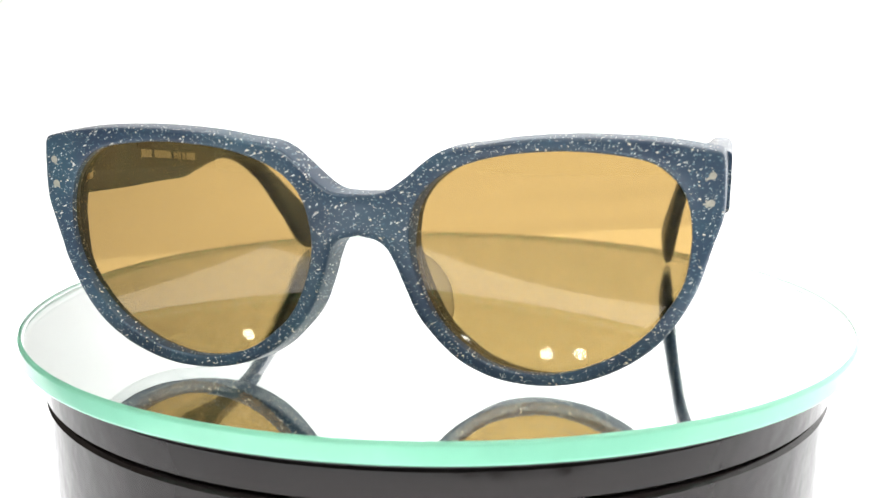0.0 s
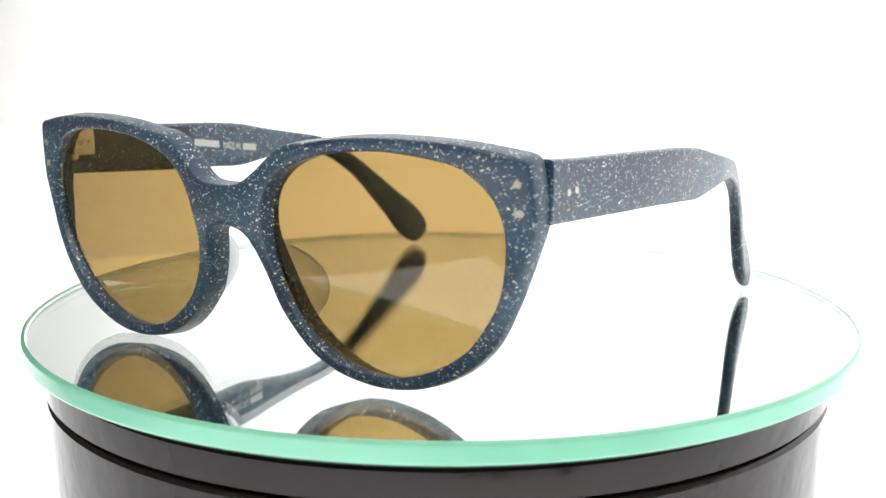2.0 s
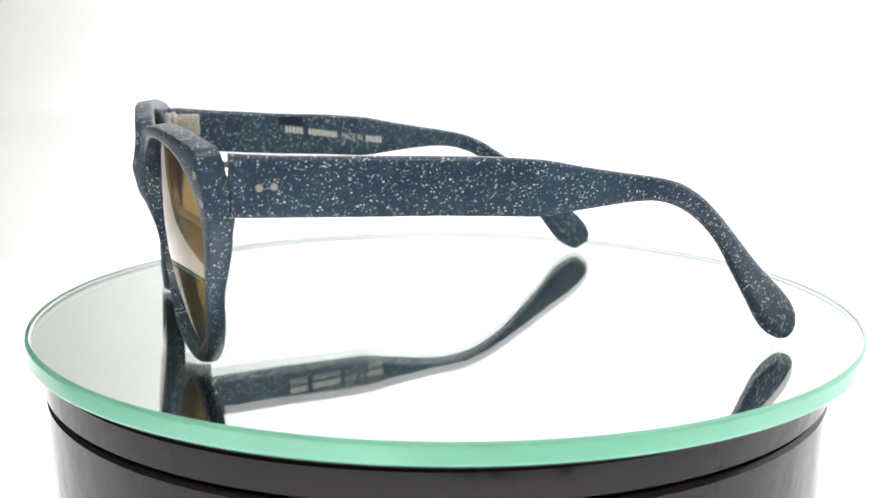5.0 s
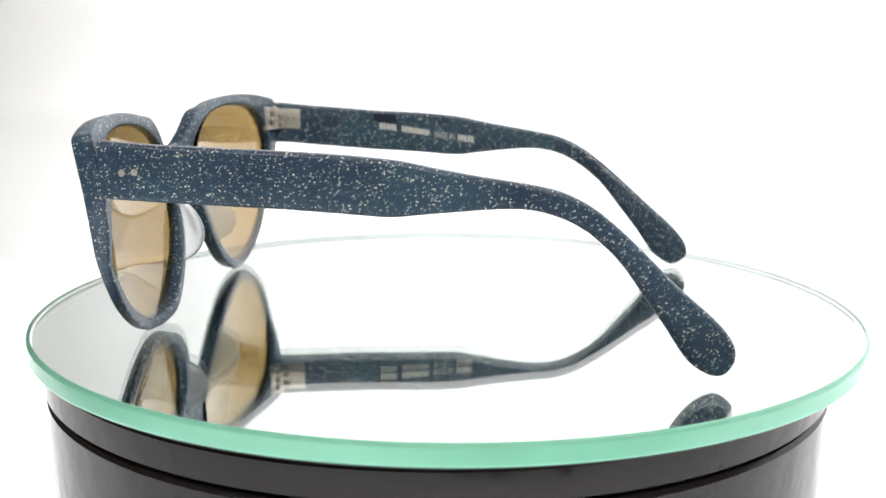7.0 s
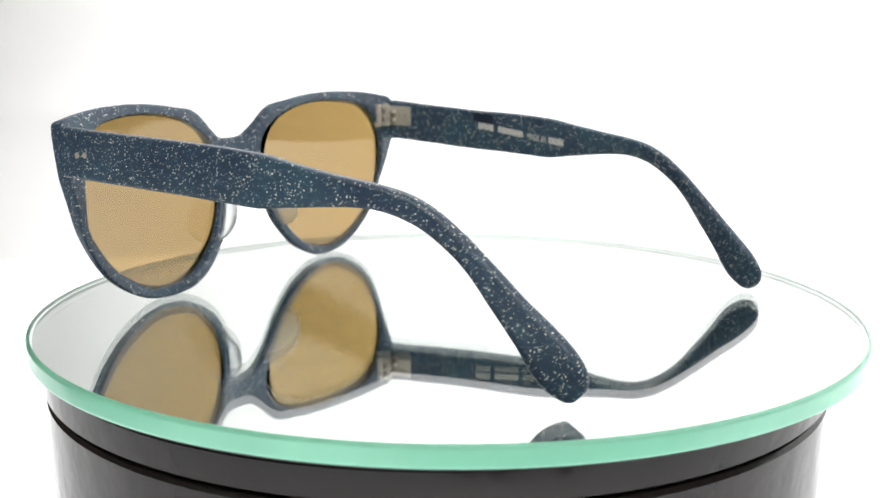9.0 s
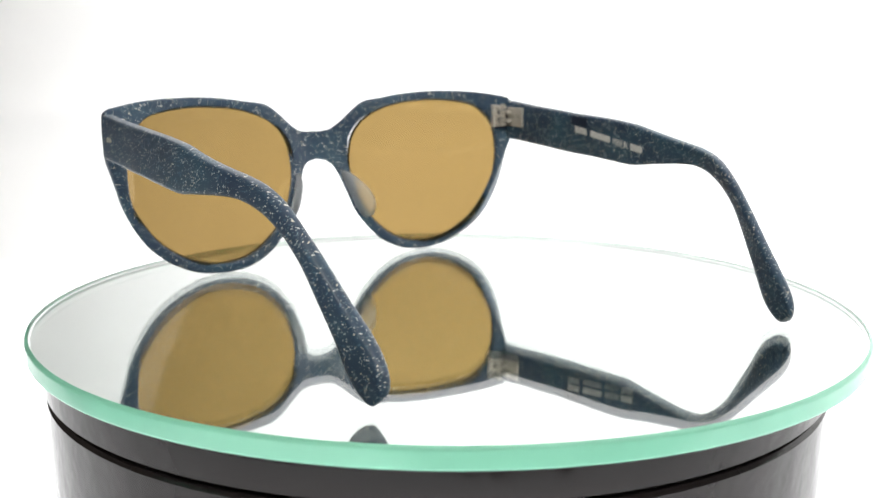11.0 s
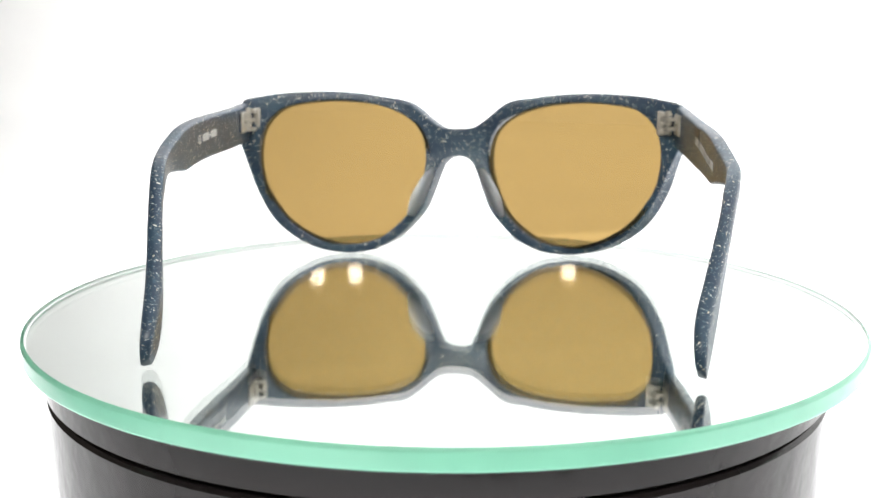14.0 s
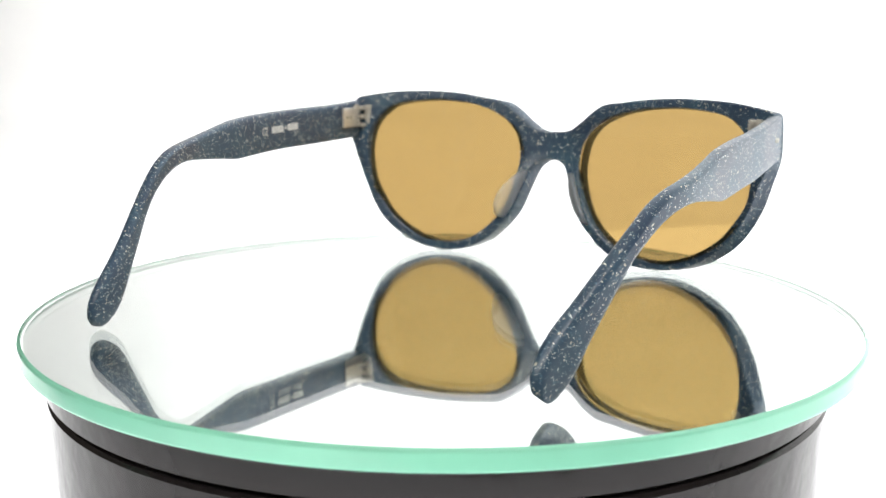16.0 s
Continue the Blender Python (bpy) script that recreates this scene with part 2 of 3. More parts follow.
def tuck(x, z):
    """How much the outer rim draws in below the end piece."""
    return ease((x - 0.12) / 0.08) * ease((-0.108 - z) / 0.055)


BACK_RISE = 0.0012


def rise(z):
    """The top edge slopes up towards the back."""
    return 0.0022 * min(1.0, max(0.0, (z + 0.2420) / 0.17))


def front_y(x, z):
    """Front face: wrapped, leaning, a little twisted, fuller at the brow and the bridge."""
    y = A0 + B2 * x * x + (C1 + D1 * x) * (z + 0.15)
    brow = min(1.1, max(0.0, (z + 0.12) / 0.05))
    y -= 0.0080 * max(0.0, 1 - (x / 0.25) ** 4) * brow
    y -= LOW_FORWARD * ease(x / 0.08) * ease((-0.105 - z) / 0.075)
    return y - 0.0150 * math.exp(-(x / 0.052) ** 2 - ((z + 0.118) / 0.040) ** 2)


def depth_at(x, z):
    """Thickness of the front: a stout end piece, slimmer rims, full towards the nose."""
    end = math.exp(-((abs(x) - 0.245) / 0.035) ** 2) * min(1.0, max(0.0, (z + 0.130) / 0.012))
    outer = min(1.0, max(0.0, (abs(x) - 0.085) / 0.06))
    slim = min(1.0, max(0.0, (-0.135 - z) / 0.045)) * outer
    nose = LOW_FORWARD * ease(x / 0.08) * ease((-0.105 - z) / 0.075) * (1 - outer)
    return THICK + 0.0018 * end - 0.0052 * slim * slim * (3 - 2 * slim) + 0.8 * nose


OUTER = [(0.0000, -0.1051), (0.0111, -0.1049), (0.0202, -0.1026), (0.0321, -0.0943), (0.0440, -0.0841), (0.0537, -0.0770), (0.0632, -0.0733), (0.0821, -0.0708),
         (0.1007, -0.0679), (0.1192, -0.0661), (0.1375, -0.0651), (0.1557, -0.0648), (0.1739, -0.0653), (0.1919, -0.0662), (0.2100, -0.0682), (0.2281, -0.0713),
         (0.2372, -0.0731), (0.2406, -0.0757), (0.2420, -0.0813), (0.2430, -0.0964), (0.2433, -0.1117), (0.2424, -0.1215), (0.2391, -0.1333), (0.2345, -0.1492),
         (0.2298, -0.1654), (0.2214, -0.1840), (0.2126, -0.1987), (0.2016, -0.2115), (0.1866, -0.2232), (0.1695, -0.2322), (0.1520, -0.2382), (0.1344, -0.2408),
         (0.1167, -0.2408), (0.0969, -0.2376), (0.0810, -0.2316), (0.0652, -0.2221), (0.0495, -0.2066), (0.0378, -0.1911), (0.0295, -0.1710), (0.0228, -0.1525),
         (0.0179, -0.1424), (0.0101, -0.1363), (0.0000, -0.1342)]
INNER = [(0.0347, -0.1359), (0.0366, -0.1200), (0.0412, -0.1080), (0.0503, -0.0969), (0.0638, -0.0881), (0.0828, -0.0811), (0.1015, -0.0770), (0.1201, -0.0751),
         (0.1385, -0.0741), (0.1568, -0.0749), (0.1750, -0.0769), (0.1933, -0.0807), (0.2033, -0.0866), (0.2109, -0.0937), (0.2168, -0.1024), (0.2206, -0.1139),
         (0.2225, -0.1276), (0.2222, -0.1434), (0.2188, -0.1635), (0.2130, -0.1759), (0.2041, -0.1896), (0.1944, -0.2019), (0.1794, -0.2140), (0.1603, -0.2242),
         (0.1409, -0.2303), (0.1253, -0.2320), (0.1056, -0.2300), (0.0858, -0.2234), (0.0681, -0.2109), (0.0544, -0.1966), (0.0448, -0.1783), (0.0385, -0.1601),
         (0.0356, -0.1480)]
CX, CZ = 0.128, -0.152


def polar(curve):
    a = np.unwrap(np.arctan2(curve[:, 1] - CZ, curve[:, 0] - CX))
    r = np.hypot(curve[:, 0] - CX, curve[:, 1] - CZ)
    if a[-1] < a[0]:
        a, r = a[::-1], r[::-1]
    return a, r


OUT_C = catmull(OUTER, 10)
IN_C = catmull(INNER, 10, True)
_ao, _ro = polar(OUT_C)
_ai, _ri = polar(np.vstack([IN_C, IN_C[:1]]))


def periodic(a0, a, r):
    two = 2 * math.pi
    aa = np.concatenate([a - two, a, a + two])
    return float(np.interp(a0, aa, np.concatenate([r, r, r])))


def seam_r(a):
    """From the lens centre to the plane of symmetry."""
    c = math.cos(a)
    return CX / -c if c < -1e-6 else 1e9


A_LOW = math.atan2(-0.1342 - CZ, -CX)
A_HIGH = math.atan2(-0.1051 - CZ, -CX)


def outer_r(a):
    a = (a + math.pi) % (2 * math.pi) - math.pi
    if A_HIGH <= a <= A_LOW:
        return seam_r(a)
    return periodic(a, _ao, _ro)


def inner_r(a):
    return periodic(a, _ai, _ri)


# light smoothing of the inner line
_aa = np.linspace(-math.pi, math.pi, 721)[:-1]
_rr = np.array([inner_r(a) for a in _aa])
for _ in range(30):
    _rr = (np.roll(_rr, 1) + 2 * _rr + np.roll(_rr, -1)) / 4
_ai, _ri = _aa, _rr

EDGE_PTS = OUT_C[::2]


def rounding(d, r):
    return 0.0 if d >= r else r - math.sqrt(max(0.0, r * r - (r - d) ** 2))


def front_frame():
    angles = sorted(set(list(np.linspace(-math.pi, math.pi, 241)[:-1]) + [A_HIGH, A_LOW] + list(np.linspace(A_HIGH, A_LOW, 9)) + list(np.linspace(A_LOW, math.pi, 8)[1:-1])
                        + list(np.linspace(math.atan2(0.08, 0.118) - 0.14, math.atan2(0.08, 0.118) + 0.14, 25))))
    RO, RI = 0.0042, 0.0016
    bm = bmesh.new()
    for side in (1, -1):
        rings = []
        for a in angles:
            r0, r1 = inner_r(a), outer_r(a)
            seam = A_HIGH - 1e-9 <= a <= A_LOW + 1e-9
            w = r1 - r0
            ro = min(RO, w * 0.4)
            s = [0, 0.2 * RI, RI, RI + 0.33 * (w - RI - ro), RI + 0.66 * (w - RI - ro), w - ro, w - 0.6 * ro, w - 0.28 * ro, w - 0.08 * ro, w]
            ca, sa = math.cos(a), math.sin(a)
            ring = []
            pts = []
            for d in s:
                x, z = CX + (r0 + d) * ca, CZ + (r0 + d) * sa
                de = float(np.min(np.hypot(EDGE_PTS[:, 0] - x, EDGE_PTS[:, 1] - z)))
                de = min(de, w - d) if not seam else de
                pts.append((x, z, d, de))
            for x, z, d, de in pts:
                y = front_y(side * x, z) + rounding(d, RI) + rounding(de, ro) * 0.75
                out = d / w
                ring.append(P(side * (x - (0.0008 * tuck(x, z) * out if side > 0 else 0.0)), y, z))
            for x, z, d, de in reversed(pts):
                # the back draws in at the outer rim, set per side to fit the view
                flare = -(0.0012 if side > 0 else 0.0046) * tuck(x, z) * d / w
                y = front_y(side * x, z) + depth_at(side * x, z) - rounding(d, RI) - rounding(de, min(ro, 0.0026)) * 0.75
                ring.append(P(side * (x + flare) + skew(side * x), y, z + rise(z)))
            rings.append([bm.verts.new(p) for p in ring])
        n, m = len(rings), len(rings[0])
        half = m // 2
        for i in range(n):
            a0, a1 = angles[i], angles[(i + 1) % n]
            in_seam = A_HIGH - 1e-9 <= a0 <= A_LOW + 1e-9 and A_HIGH - 1e-9 <= a1 <= A_LOW + 1e-9
            for j in range(m):
                if in_seam and j == half - 1:
                    continue
                bm.faces.new((rings[i][j], rings[i][(j + 1) % m], rings[(i + 1) % n][(j + 1) % m], rings[(i + 1) % n][j]))
    bmesh.ops.remove_doubles(bm, verts=bm.verts[:], dist=0.00003)
    return part("front_frame", bm, ACETATE, glasses, "navy acetate front with pale chips", 50)


def lens(side):
    """One smooth curved plate, seated near the back of the rim."""
    n, lay = 96, 10

    def spot(k, f):
        a = -math.pi + 2 * math.pi * k / n
        r = (inner_r(a) + 0.0016) * f
        return CX + r * math.cos(a), CZ + r * math.sin(a)

    ring = [spot(k, 1.0) for k in range(n)]
    terms = np.array([(1.0, x - CX, z - CZ) for x, z in ring])

    def seat(sd):
        back = [front_y(sd * x, z) + min(depth_at(sd * x, z), THICK) - LENS_T - 0.0018 - LENS_CURVE * ((x - CX) ** 2 + (z - CZ) ** 2) for x, z in ring]
        return np.linalg.lstsq(terms, np.array(back), rcond=None)[0]

    fit = 0.5 * seat(side) + 0.25 * (seat(1) + seat(-1))
    fit[0] = seat(side)[0]

    def face(x, z):
        return float(fit[0] + fit[1] * (x - CX) + fit[2] * (z - CZ) + LENS_CURVE * ((x - CX) ** 2 + (z - CZ) ** 2))

    bm = bmesh.new()
    allv = []
    for depth in (0.0, LENS_T):
        rows = [[P(side * x + SKEW * 0.5, face(x, z) + depth, z) for x, z in (spot(k, i / lay) for k in range(n))] for i in range(1, lay + 1)]
        c = bm.verts.new(P(side * CX + SKEW * 0.5, float(fit[0]) + depth, CZ))
        vs = [[bm.verts.new(p) for p in row] for row in rows]
        for k in range(n):
            bm.faces.new((c, vs[0][k], vs[0][(k + 1) % n]))
            for i in range(lay - 1):
                bm.faces.new((vs[i][k], vs[i + 1][k], vs[i + 1][(k + 1) % n], vs[i][(k + 1) % n]))
        allv.append(vs)
    for k in range(n):
        bm.faces.new((allv[0][-1][k], allv[1][-1][k], allv[1][-1][(k + 1) % n], allv[0][-1][(k + 1) % n]))
    return part("lens", bm, LENS, glasses, "amber brown tinted lens", 60)


TOP = [(-0.2225, -0.0752), (-0.1931, -0.0770), (-0.1678, -0.0779), (-0.1261, -0.0788), (-0.0855, -0.0798), (-0.0458, -0.0814), (-0.0125, -0.0841), (0.0007, -0.0860),
         (0.0161, -0.0891), (0.0315, -0.0920), (0.0506, -0.0953), (0.0697, -0.0983), (0.0889, -0.1016), (0.1082, -0.1069), (0.1279, -0.1172), (0.1479, -0.1333),
         (0.1683, -0.1532), (0.1892, -0.1743), (0.2099, -0.1924), (0.2226, -0.2045), (0.2296, -0.2136), (0.2331, -0.2220), (0.2322, -0.2304), (0.2263, -0.2375)]
BOT = [(-0.2225, -0.1168), (-0.1960, -0.1176), (-0.1696, -0.1183), (-0.1275, -0.1193), (-0.0864, -0.1201), (-0.0463, -0.1220), (-0.0160, -0.1238), (-0.0052, -0.1236),
         (0.0123, -0.1217), (0.0317, -0.1199), (0.0509, -0.1183), (0.0700, -0.1175), (0.0854, -0.1184), (0.1009, -0.1224), (0.1165, -0.1294), (0.1325, -0.1410),
         (0.1487, -0.1573), (0.1655, -0.1810), (0.1825, -0.2055), (0.1912, -0.2192), (0.1997, -0.2300), (0.2101, -0.2374), (0.2190, -0.2403), (0.2263, -0.2375)]
RIGHT_X = ([-0.235, -0.2044, -0.152, -0.1064, -0.056, -0.0068, 0.04, 0.0818, 0.1323, 0.1871, 0.222, 0.26],
           [0.2468, 0.2483, 0.2523, 0.2565, 0.2594, 0.2592, 0.2567, 0.2507, 0.2406, 0.2290, 0.2234, 0.219])
LEFT_X = ([-0.235, -0.2044, -0.13, -0.06, 0.003, 0.05, 0.09, 0.14, 0.19, 0.2235, 0.26],
          [0.2415, 0.2425, 0.2428, 0.2416, 0.2392, 0.2376, 0.2336, 0.2192, 0.2008, 0.1880, 0.1775])


def temple_side(side):
    xs = LEFT_X if side < 0 else RIGHT_X
    px = catmull(np.array(xs).T, 8)
    return lambda y: float(np.interp(y, px[:, 0], px[:, 1]))


def resample(c, n):
    d = np.concatenate([[0], np.cumsum(np.hypot(*np.diff(c, axis=0).T))])
    t = np.linspace(0, d[-1], n)
    return np.stack([np.interp(t, d, c[:, 0]), np.interp(t, d, c[:, 1])], 1)


def temple(side):
    n = 110
    up = resample(catmull(TOP, 8), n)
    lo = resample(catmull(BOT, 8), n)
    fx = temple_side(side)
    rows = []
    for k in range(n):
        (y0, z0), (y1, z1) = up[k], lo[k]
        hgt = math.hypot(y1 - y0, z1 - z0)
        f = k / (n - 1)
        th = 0.0125 - 0.0010 * f + 0.0016 * min(1.0, max(0.0, (f - 0.78) / 0.14))
        th = min(th, max(0.35 * hgt, 0.0006) * 2.0)
        tip = min(1.0, max(0.0, (f - 0.62) / 0.2))
        th *= 1 - 0.6 * max(0.0, (f - 0.86) / 0.14) ** 2
        r = min(0.0032 + 0.0034 * tip, hgt * 0.45, th * 0.47)
        row = []
        for inner in (0, 1):
            mid = [(0.0, hgt * q) for q in (0.3, 0.5, 0.7)]
            pts = [(a, b) for a, b in [(r - math.sqrt(max(0, r * r - (r - t) ** 2)), t) for t in (0.0, 0.1 * r, 0.4 * r, r)]]
            pts += mid
            pts += [(a, hgt - b) for a, b in reversed([(r - math.sqrt(max(0, r * r - (r - t) ** 2)), t) for t in (0.0, 0.1 * r, 0.4 * r, r)])]
            if inner:
                pts = [(th - a, b) for a, b in reversed(pts)]
            row += pts
        line = []
        for a, b in row:
            q = b / hgt if hgt > 1e-6 else 0
            y, z = y0 + (y1 - y0) * q, z0 + (z1 - z0) * q
            if side < 0:
                late = min(1.0, max(0.0, (y - 0.11) / 0.10))
                y += 0.0085 * late * late * (3 - 2 * late)
                z -= 0.0044 * min(1.0, max(0.0, (y + 0.20) / 0.10)) * min(1.0, max(0.0, (0.19 - y) / 0.10))
                z -= 0.0030 * q * min(1.0, max(0.0, (0.10 - y) / 0.10))
            line.append(P(side * (fx(y) - a), y, z))
        rows.append(line)
    bm, vs = grid_mesh(rows, close_v=True)
    bm.faces.new(vs[0])
    bmesh.ops.remove_doubles(bm, verts=bm.verts[:], dist=0.00002)
    return part("temple", bm, ACETATE, glasses, "navy speckled temple arm with a curved flattened tip", 45)


front_frame()
lens(1)
lens(-1)
arm_r = temple(1)
arm_l = temple(-1)


def back_y(x, z):
    return front_y(x, z) + depth_at(x, z)


def disc_on(parent, name, centre, normal, radius, height, mat, seg=18):
    bm = bmesh.new()
    bmesh.ops.create_cone(bm, cap_ends=True, segments=seg, radius1=radius, radius2=radius * 0.93, depth=height)
    turn = Vector(normal).to_track_quat("Z", "Y").to_matrix().to_4x4()
    bmesh.ops.transform(bm, matrix=Matrix.Translation(centre) @ turn, verts=bm.verts[:])
    return part(name, bm, mat, parent)


def front_rivet(side, z, prongs):
    """A round pin head with short prongs that run into the acetate."""
    x = 0.2338
    y = front_y(side * x, z)
    slope = 2 * B2 * x
    c = P(side * x, y, z)
    nrm = Vector((side * slope, -1, -0.1)).normalized()
    bm = bmesh.new()
    bmesh.ops.create_cone(bm, cap_ends=True, segments=20, radius1=0.00080, radius2=0.00074, depth=0.0003)
    for a, ln in prongs:
        geo = bmesh.ops.create_cube(bm, size=1.0)["verts"]
        for v in geo:
            v.co = Vector((0.0007 + (v.co.x + 0.5) * ln, v.co.y * (0.00042 - 0.00016 * v.co.x), v.co.z * 0.00028))
        bmesh.ops.rotate(bm, verts=geo, cent=(0, 0, 0), matrix=Matrix.Rotation(a, 3, "Z"))
    m = Matrix.Translation(c) @ nrm.to_track_quat("Z", "Y").to_matrix().to_4x4()
    bmesh.ops.transform(bm, matrix=m, verts=bm.verts[:])
    return part("rivet", bm, RIVET, glasses, "dull silver rivet head with prongs")


front_rivet(1, -0.0893, [(3.75, 0.0009)])
front_rivet(1, -0.1080, [(3.3, 0.0009), (2.75, 0.0006), (3.85, 0.0006)])
front_rivet(-1, -0.0905, [(-1.2, 0.0005)])
front_rivet(-1, -0.1082, [(-0.9, 0.0005), (-2.2, 0.0004)])


def arm_pins(side, arm):
    fx = temple_side(side)
    for y, z in ((-0.2046, -0.0974), (-0.1952, -0.0968)):
        yy = y
        disc_on(arm, "pin", P(side * (fx(yy) + 0.0001), yy, z), (side, 0, 0), 0.00078, 0.0003, RIVET)


arm_pins(1, arm_r)
arm_pins(-1, arm_l)


def hinge(side, arm):
    fx = temple_side(side)
    jx, jy = 0.2295, -0.2110
    by = back_y(side * 0.219, -0.09) + 0.001
    zc = -0.0930
    root = new("hinge")
    root.parent = glasses
    tagged(root, "nickel silver five barrel hinge")

    def bx(x0, x1, y0, y1, z0, z1, bev, nm):
        a, c = P(SKEW + side * x0, y0, z0), P(SKEW + side * x1, y1, z1)
        part(nm, box(min(a.x, c.x), min(a.y, c.y), min(a.z, c.z), max(a.x, c.x), max(a.y, c.y), max(a.z, c.z), bev, 3), STEEL, root)
    bx(0.2170, 0.2245, by - 0.004, by + 0.003, zc - 0.0130, zc + 0.0130, 0.0005, "frame_plate")
    tx = fx(jy + 0.01) - 0.0125 - side * SKEW
    bx(tx - 0.0022, tx + 0.001, jy - 0.004, jy + 0.0245, zc - 0.0118, zc + 0.0105, 0.0004, "arm_plate")
    for k in range(5):
        z = zc + (k - 2) * 0.0049
        c = P(SKEW + side * (jx - 0.0015), jy - 0.003, z)
        bm = bmesh.new()
        bmesh.ops.create_cone(bm, cap_ends=True, segments=20, radius1=0.00125, radius2=0.00125, depth=0.00122)
        eds = [e for e in bm.edges if len(e.link_faces) == 2 and e.calc_face_angle(0) > 1]
        bmesh.ops.bevel(bm, geom=eds, offset=0.0002, segments=2, affect="EDGES")
        bmesh.ops.translate(bm, verts=bm.verts[:], vec=c)
        part("knuckle", bm, STEEL, root)
        y0, y1 = (by, jy - 0.003) if k % 2 == 0 else (jy - 0.003, jy + 0.006)
        xa, xb = (0.2205, jx - 0.001) if k % 2 == 0 else (jx - 0.003, tx)
        bx(min(xa, xb), max(xa, xb), y0, y1, z - 0.0020, z + 0.0020, 0.0001, "leaf")
    c = P(SKEW + side * (jx - 0.0015), jy - 0.003, zc + 0.0128)
    disc_on(root, "screw", c, (0, 0, 1), 0.00085, 0.0006, STEEL)
    for dy in (0.011, 0.018):
        disc_on(root, "plate_pin", P(SKEW + side * (tx - 0.0032), jy + dy, zc + 0.0), (-side, 0, 0), 0.0005, 0.0003, RIVET)


hinge(1, arm_r)
hinge(-1, arm_l)


def nose_pad(side):
    """A clear paddle behind the nose edge of the rim."""
    edge = catmull([(0.0225, -0.1470), (0.0262, -0.1600), (0.0315, -0.1740), (0.0375, -0.1880), (0.0455, -0.2000)], 8)
    n, m = len(edge), 16
    rows = []
    for i, (x, z) in enumerate(edge):
        u = i / (n - 1)
        w = max(0.04, math.sin(math.pi * u)) ** 0.55
        y = back_y(side * x, z) - 0.005
        z = z + BACK_RISE
        sx, sy = 0.0135 * w, 0.0275 * w
        nx, ny = sy / math.hypot(sx, sy), -sx / math.hypot(sx, sy)
        row = []
        for k in range(m):
            a = 2 * math.pi * k / m
            v = 0.5 - 0.5 * math.cos(a)
            t = 0.0042 * (0.45 + 0.55 * w) * math.sin(a)
            bend = 0.0035 * w * math.sin(math.pi * v)
            row.append(P(SKEW + side * (x + 0.003 + sx * v + nx * (t - bend)), y + sy * v + ny * (t - bend), z))
        rows.append(row)
    bm, vs = grid_mesh(rows, close_v=True)
    bm.faces.new(vs[0])
    bm.faces.new(vs[-1])
    return part("nose_pad", bm, PAD, glasses, "clear bluish plastic nose pad", 70)


nose_pad(1)
nose_pad(-1)


def on_arm(side, y, z, lift=0.0):
    """A place on the inner face of an arm."""
    return P(side * (temple_side(side)(y) - 0.0125 - lift), y, z)


def print_bar(side, arm, y0, y1, z0, z1, h, mat=None, name="print"):
    rows = []
    n = 5
    for lift in (-0.0004, 0.0003):
        for zz in (0.5, -0.5):
            rows.append([on_arm(side, y0 + (y1 - y0) * k / n, z0 + (z1 - z0) * k / n + zz * h, lift) for k in range(n + 1)])
    rows = [rows[0], rows[1], rows[3], rows[2]]
    bm, vs = grid_mesh(rows, close_u=True)
    bm.faces.new([r[0] for r in vs])
    bm.faces.new([r[-1] for r in vs])
    return part(name, bm, mat or PRINT, arm, "", 0)


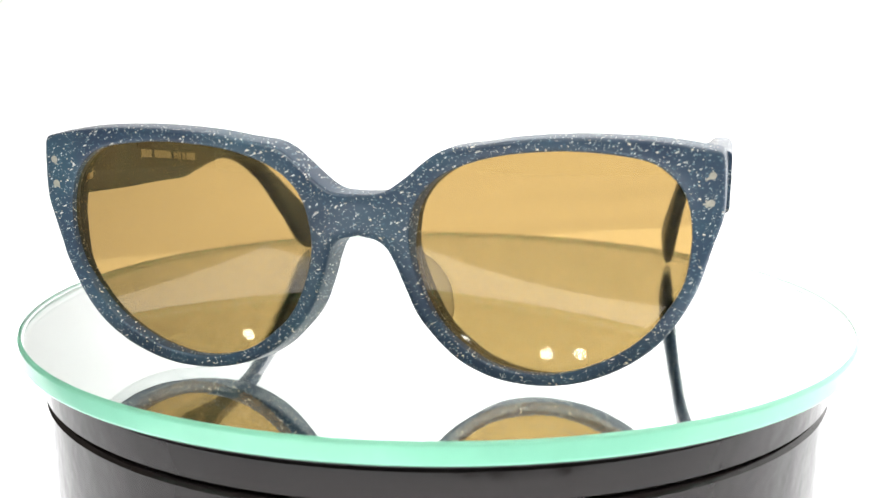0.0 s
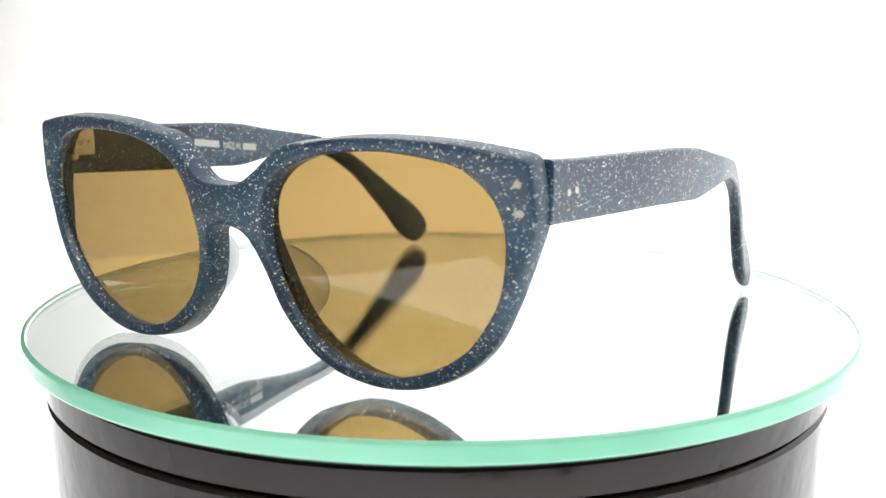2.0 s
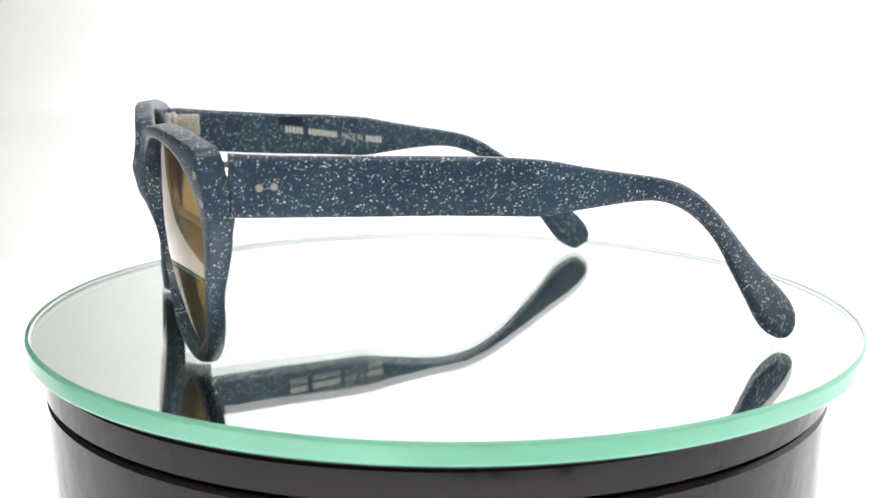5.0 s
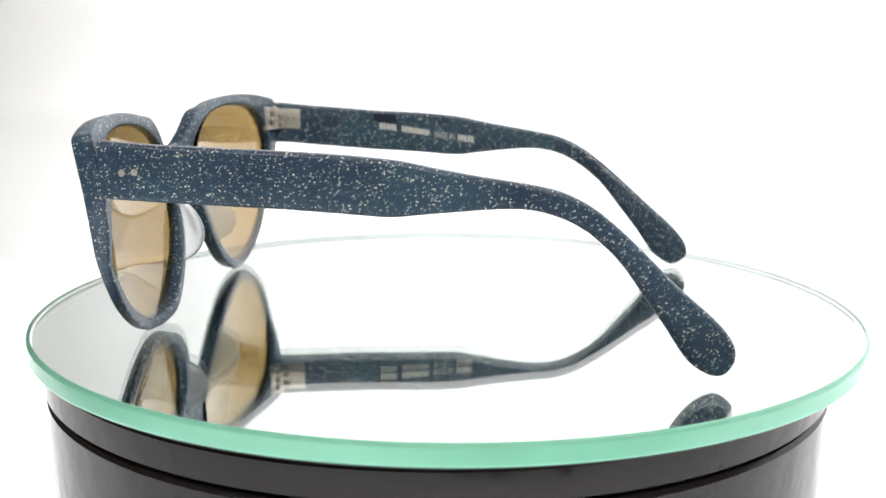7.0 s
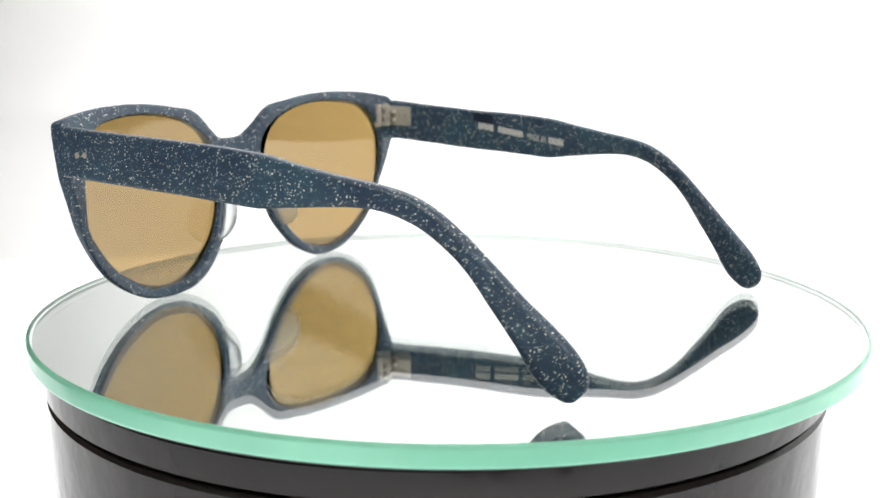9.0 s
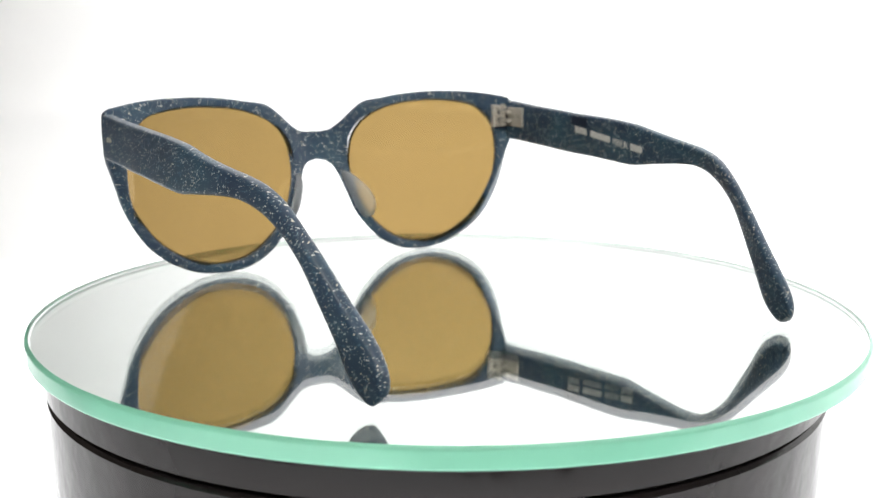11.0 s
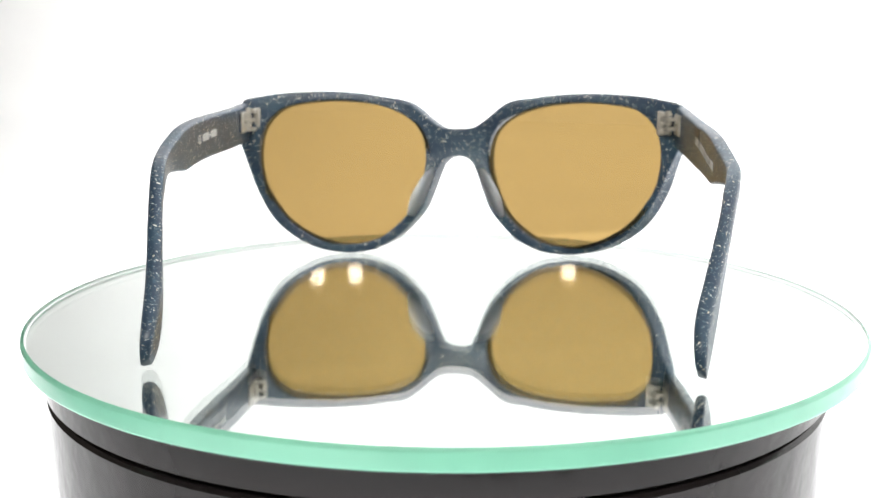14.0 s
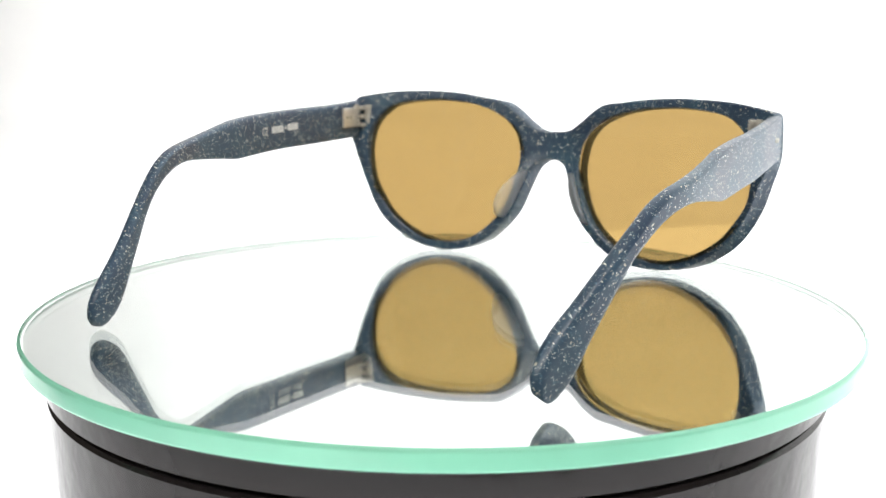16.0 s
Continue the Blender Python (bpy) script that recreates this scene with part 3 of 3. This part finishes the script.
def lettering(text, side, arm, y0, z0, y1, z1, height):
    """Flat letters from (y0, z0) towards (y1, z1) on the inner face."""
    cu = bpy.data.curves.new("lettering", "FONT")
    cu.body, cu.size, cu.extrude = text, 1.0, 0.02
    tmp = new("lettering", cu)
    dg = bpy.context.evaluated_depsgraph_get()
    me = bpy.data.meshes.new_from_object(tmp.evaluated_get(dg))
    bpy.data.objects.remove(tmp)
    xs = [v.co.x for v in me.vertices]
    lo, wd = min(xs), max(xs) - min(xs)
    for v in me.vertices:
        f = (v.co.x - lo) / wd
        y, z = y0 + (y1 - y0) * f, z0 + (z1 - z0) * f + (v.co.y / 0.7 - 0.5) * height
        v.co = on_arm(side, y, z, 0.0003 + 0.01 * v.co.z)
    me.materials.append(PRINT)
    ob = new("lettering", me)
    ob.parent = arm
    return ob


def glyph_bars(side, arm, y0, y1, z0, z1, h, count):
    """Unreadable small print: upright strokes of its size."""
    for k in range(count):
        a, c = (k + 0.06) / count, (k + 0.86) / count
        print_bar(side, arm, y0 + (y1 - y0) * a, y0 + (y1 - y0) * c, z0 + (z1 - z0) * a, z0 + (z1 - z0) * c, h)


glyph_bars(-1, arm_l, -0.0965, -0.0770, -0.1000, -0.1022, 0.0066, 5)
glyph_bars(-1, arm_l, -0.0712, -0.0395, -0.1030, -0.1075, 0.0066, 9)
lettering("MADE IN", -1, arm_l, -0.0340, -0.1082, -0.0120, -0.1112, 0.0068)
glyph_bars(-1, arm_l, -0.0080, 0.0100, -0.1118, -0.1142, 0.0068, 5)
# shadow above the print, put on as a thin dark piece
print_bar(-1, arm_l, -0.1030, -0.0770, -0.0905, -0.0925, 0.0095, SHADOW_PATCH, "patch")
lettering("CE", 1, arm_r, -0.0500, -0.0993, -0.0590, -0.0990, 0.0083)
glyph_bars(1, arm_r, -0.0660, -0.0855, -0.0987, -0.0980, 0.0070, 4)
print_bar(1, arm_r, -0.0875, -0.0898, -0.0978, -0.0977, 0.0028)
glyph_bars(1, arm_r, -0.0920, -0.1095, -0.0975, -0.0968, 0.0070, 4)


def motions():
    turns = (-0.619, -6.694, -12.775, -18.867, -24.983, -31.116, -37.269, -43.437, -49.613, -55.771, -61.918, -68.066, -74.214, -80.372, -86.546, -92.711, -98.869,
             -105.02, -111.176, -117.342, -123.513, -129.684, -135.855, -142.03, -148.211, -154.397, -160.59, -166.788, -172.991, -179.194, -185.397, -191.598, -197.797)
    rows = [(k * 0.5, pose(0, 0, 0, 0, 0, a)) for k, a in enumerate(turns)]
    walk(disc, rows)
    walk(glasses, [(t, m @ pose(0, 0, 0, 0, 0, PHI) @ Matrix.Translation((XC * U, 0, 0))) for t, m in rows])


motions()
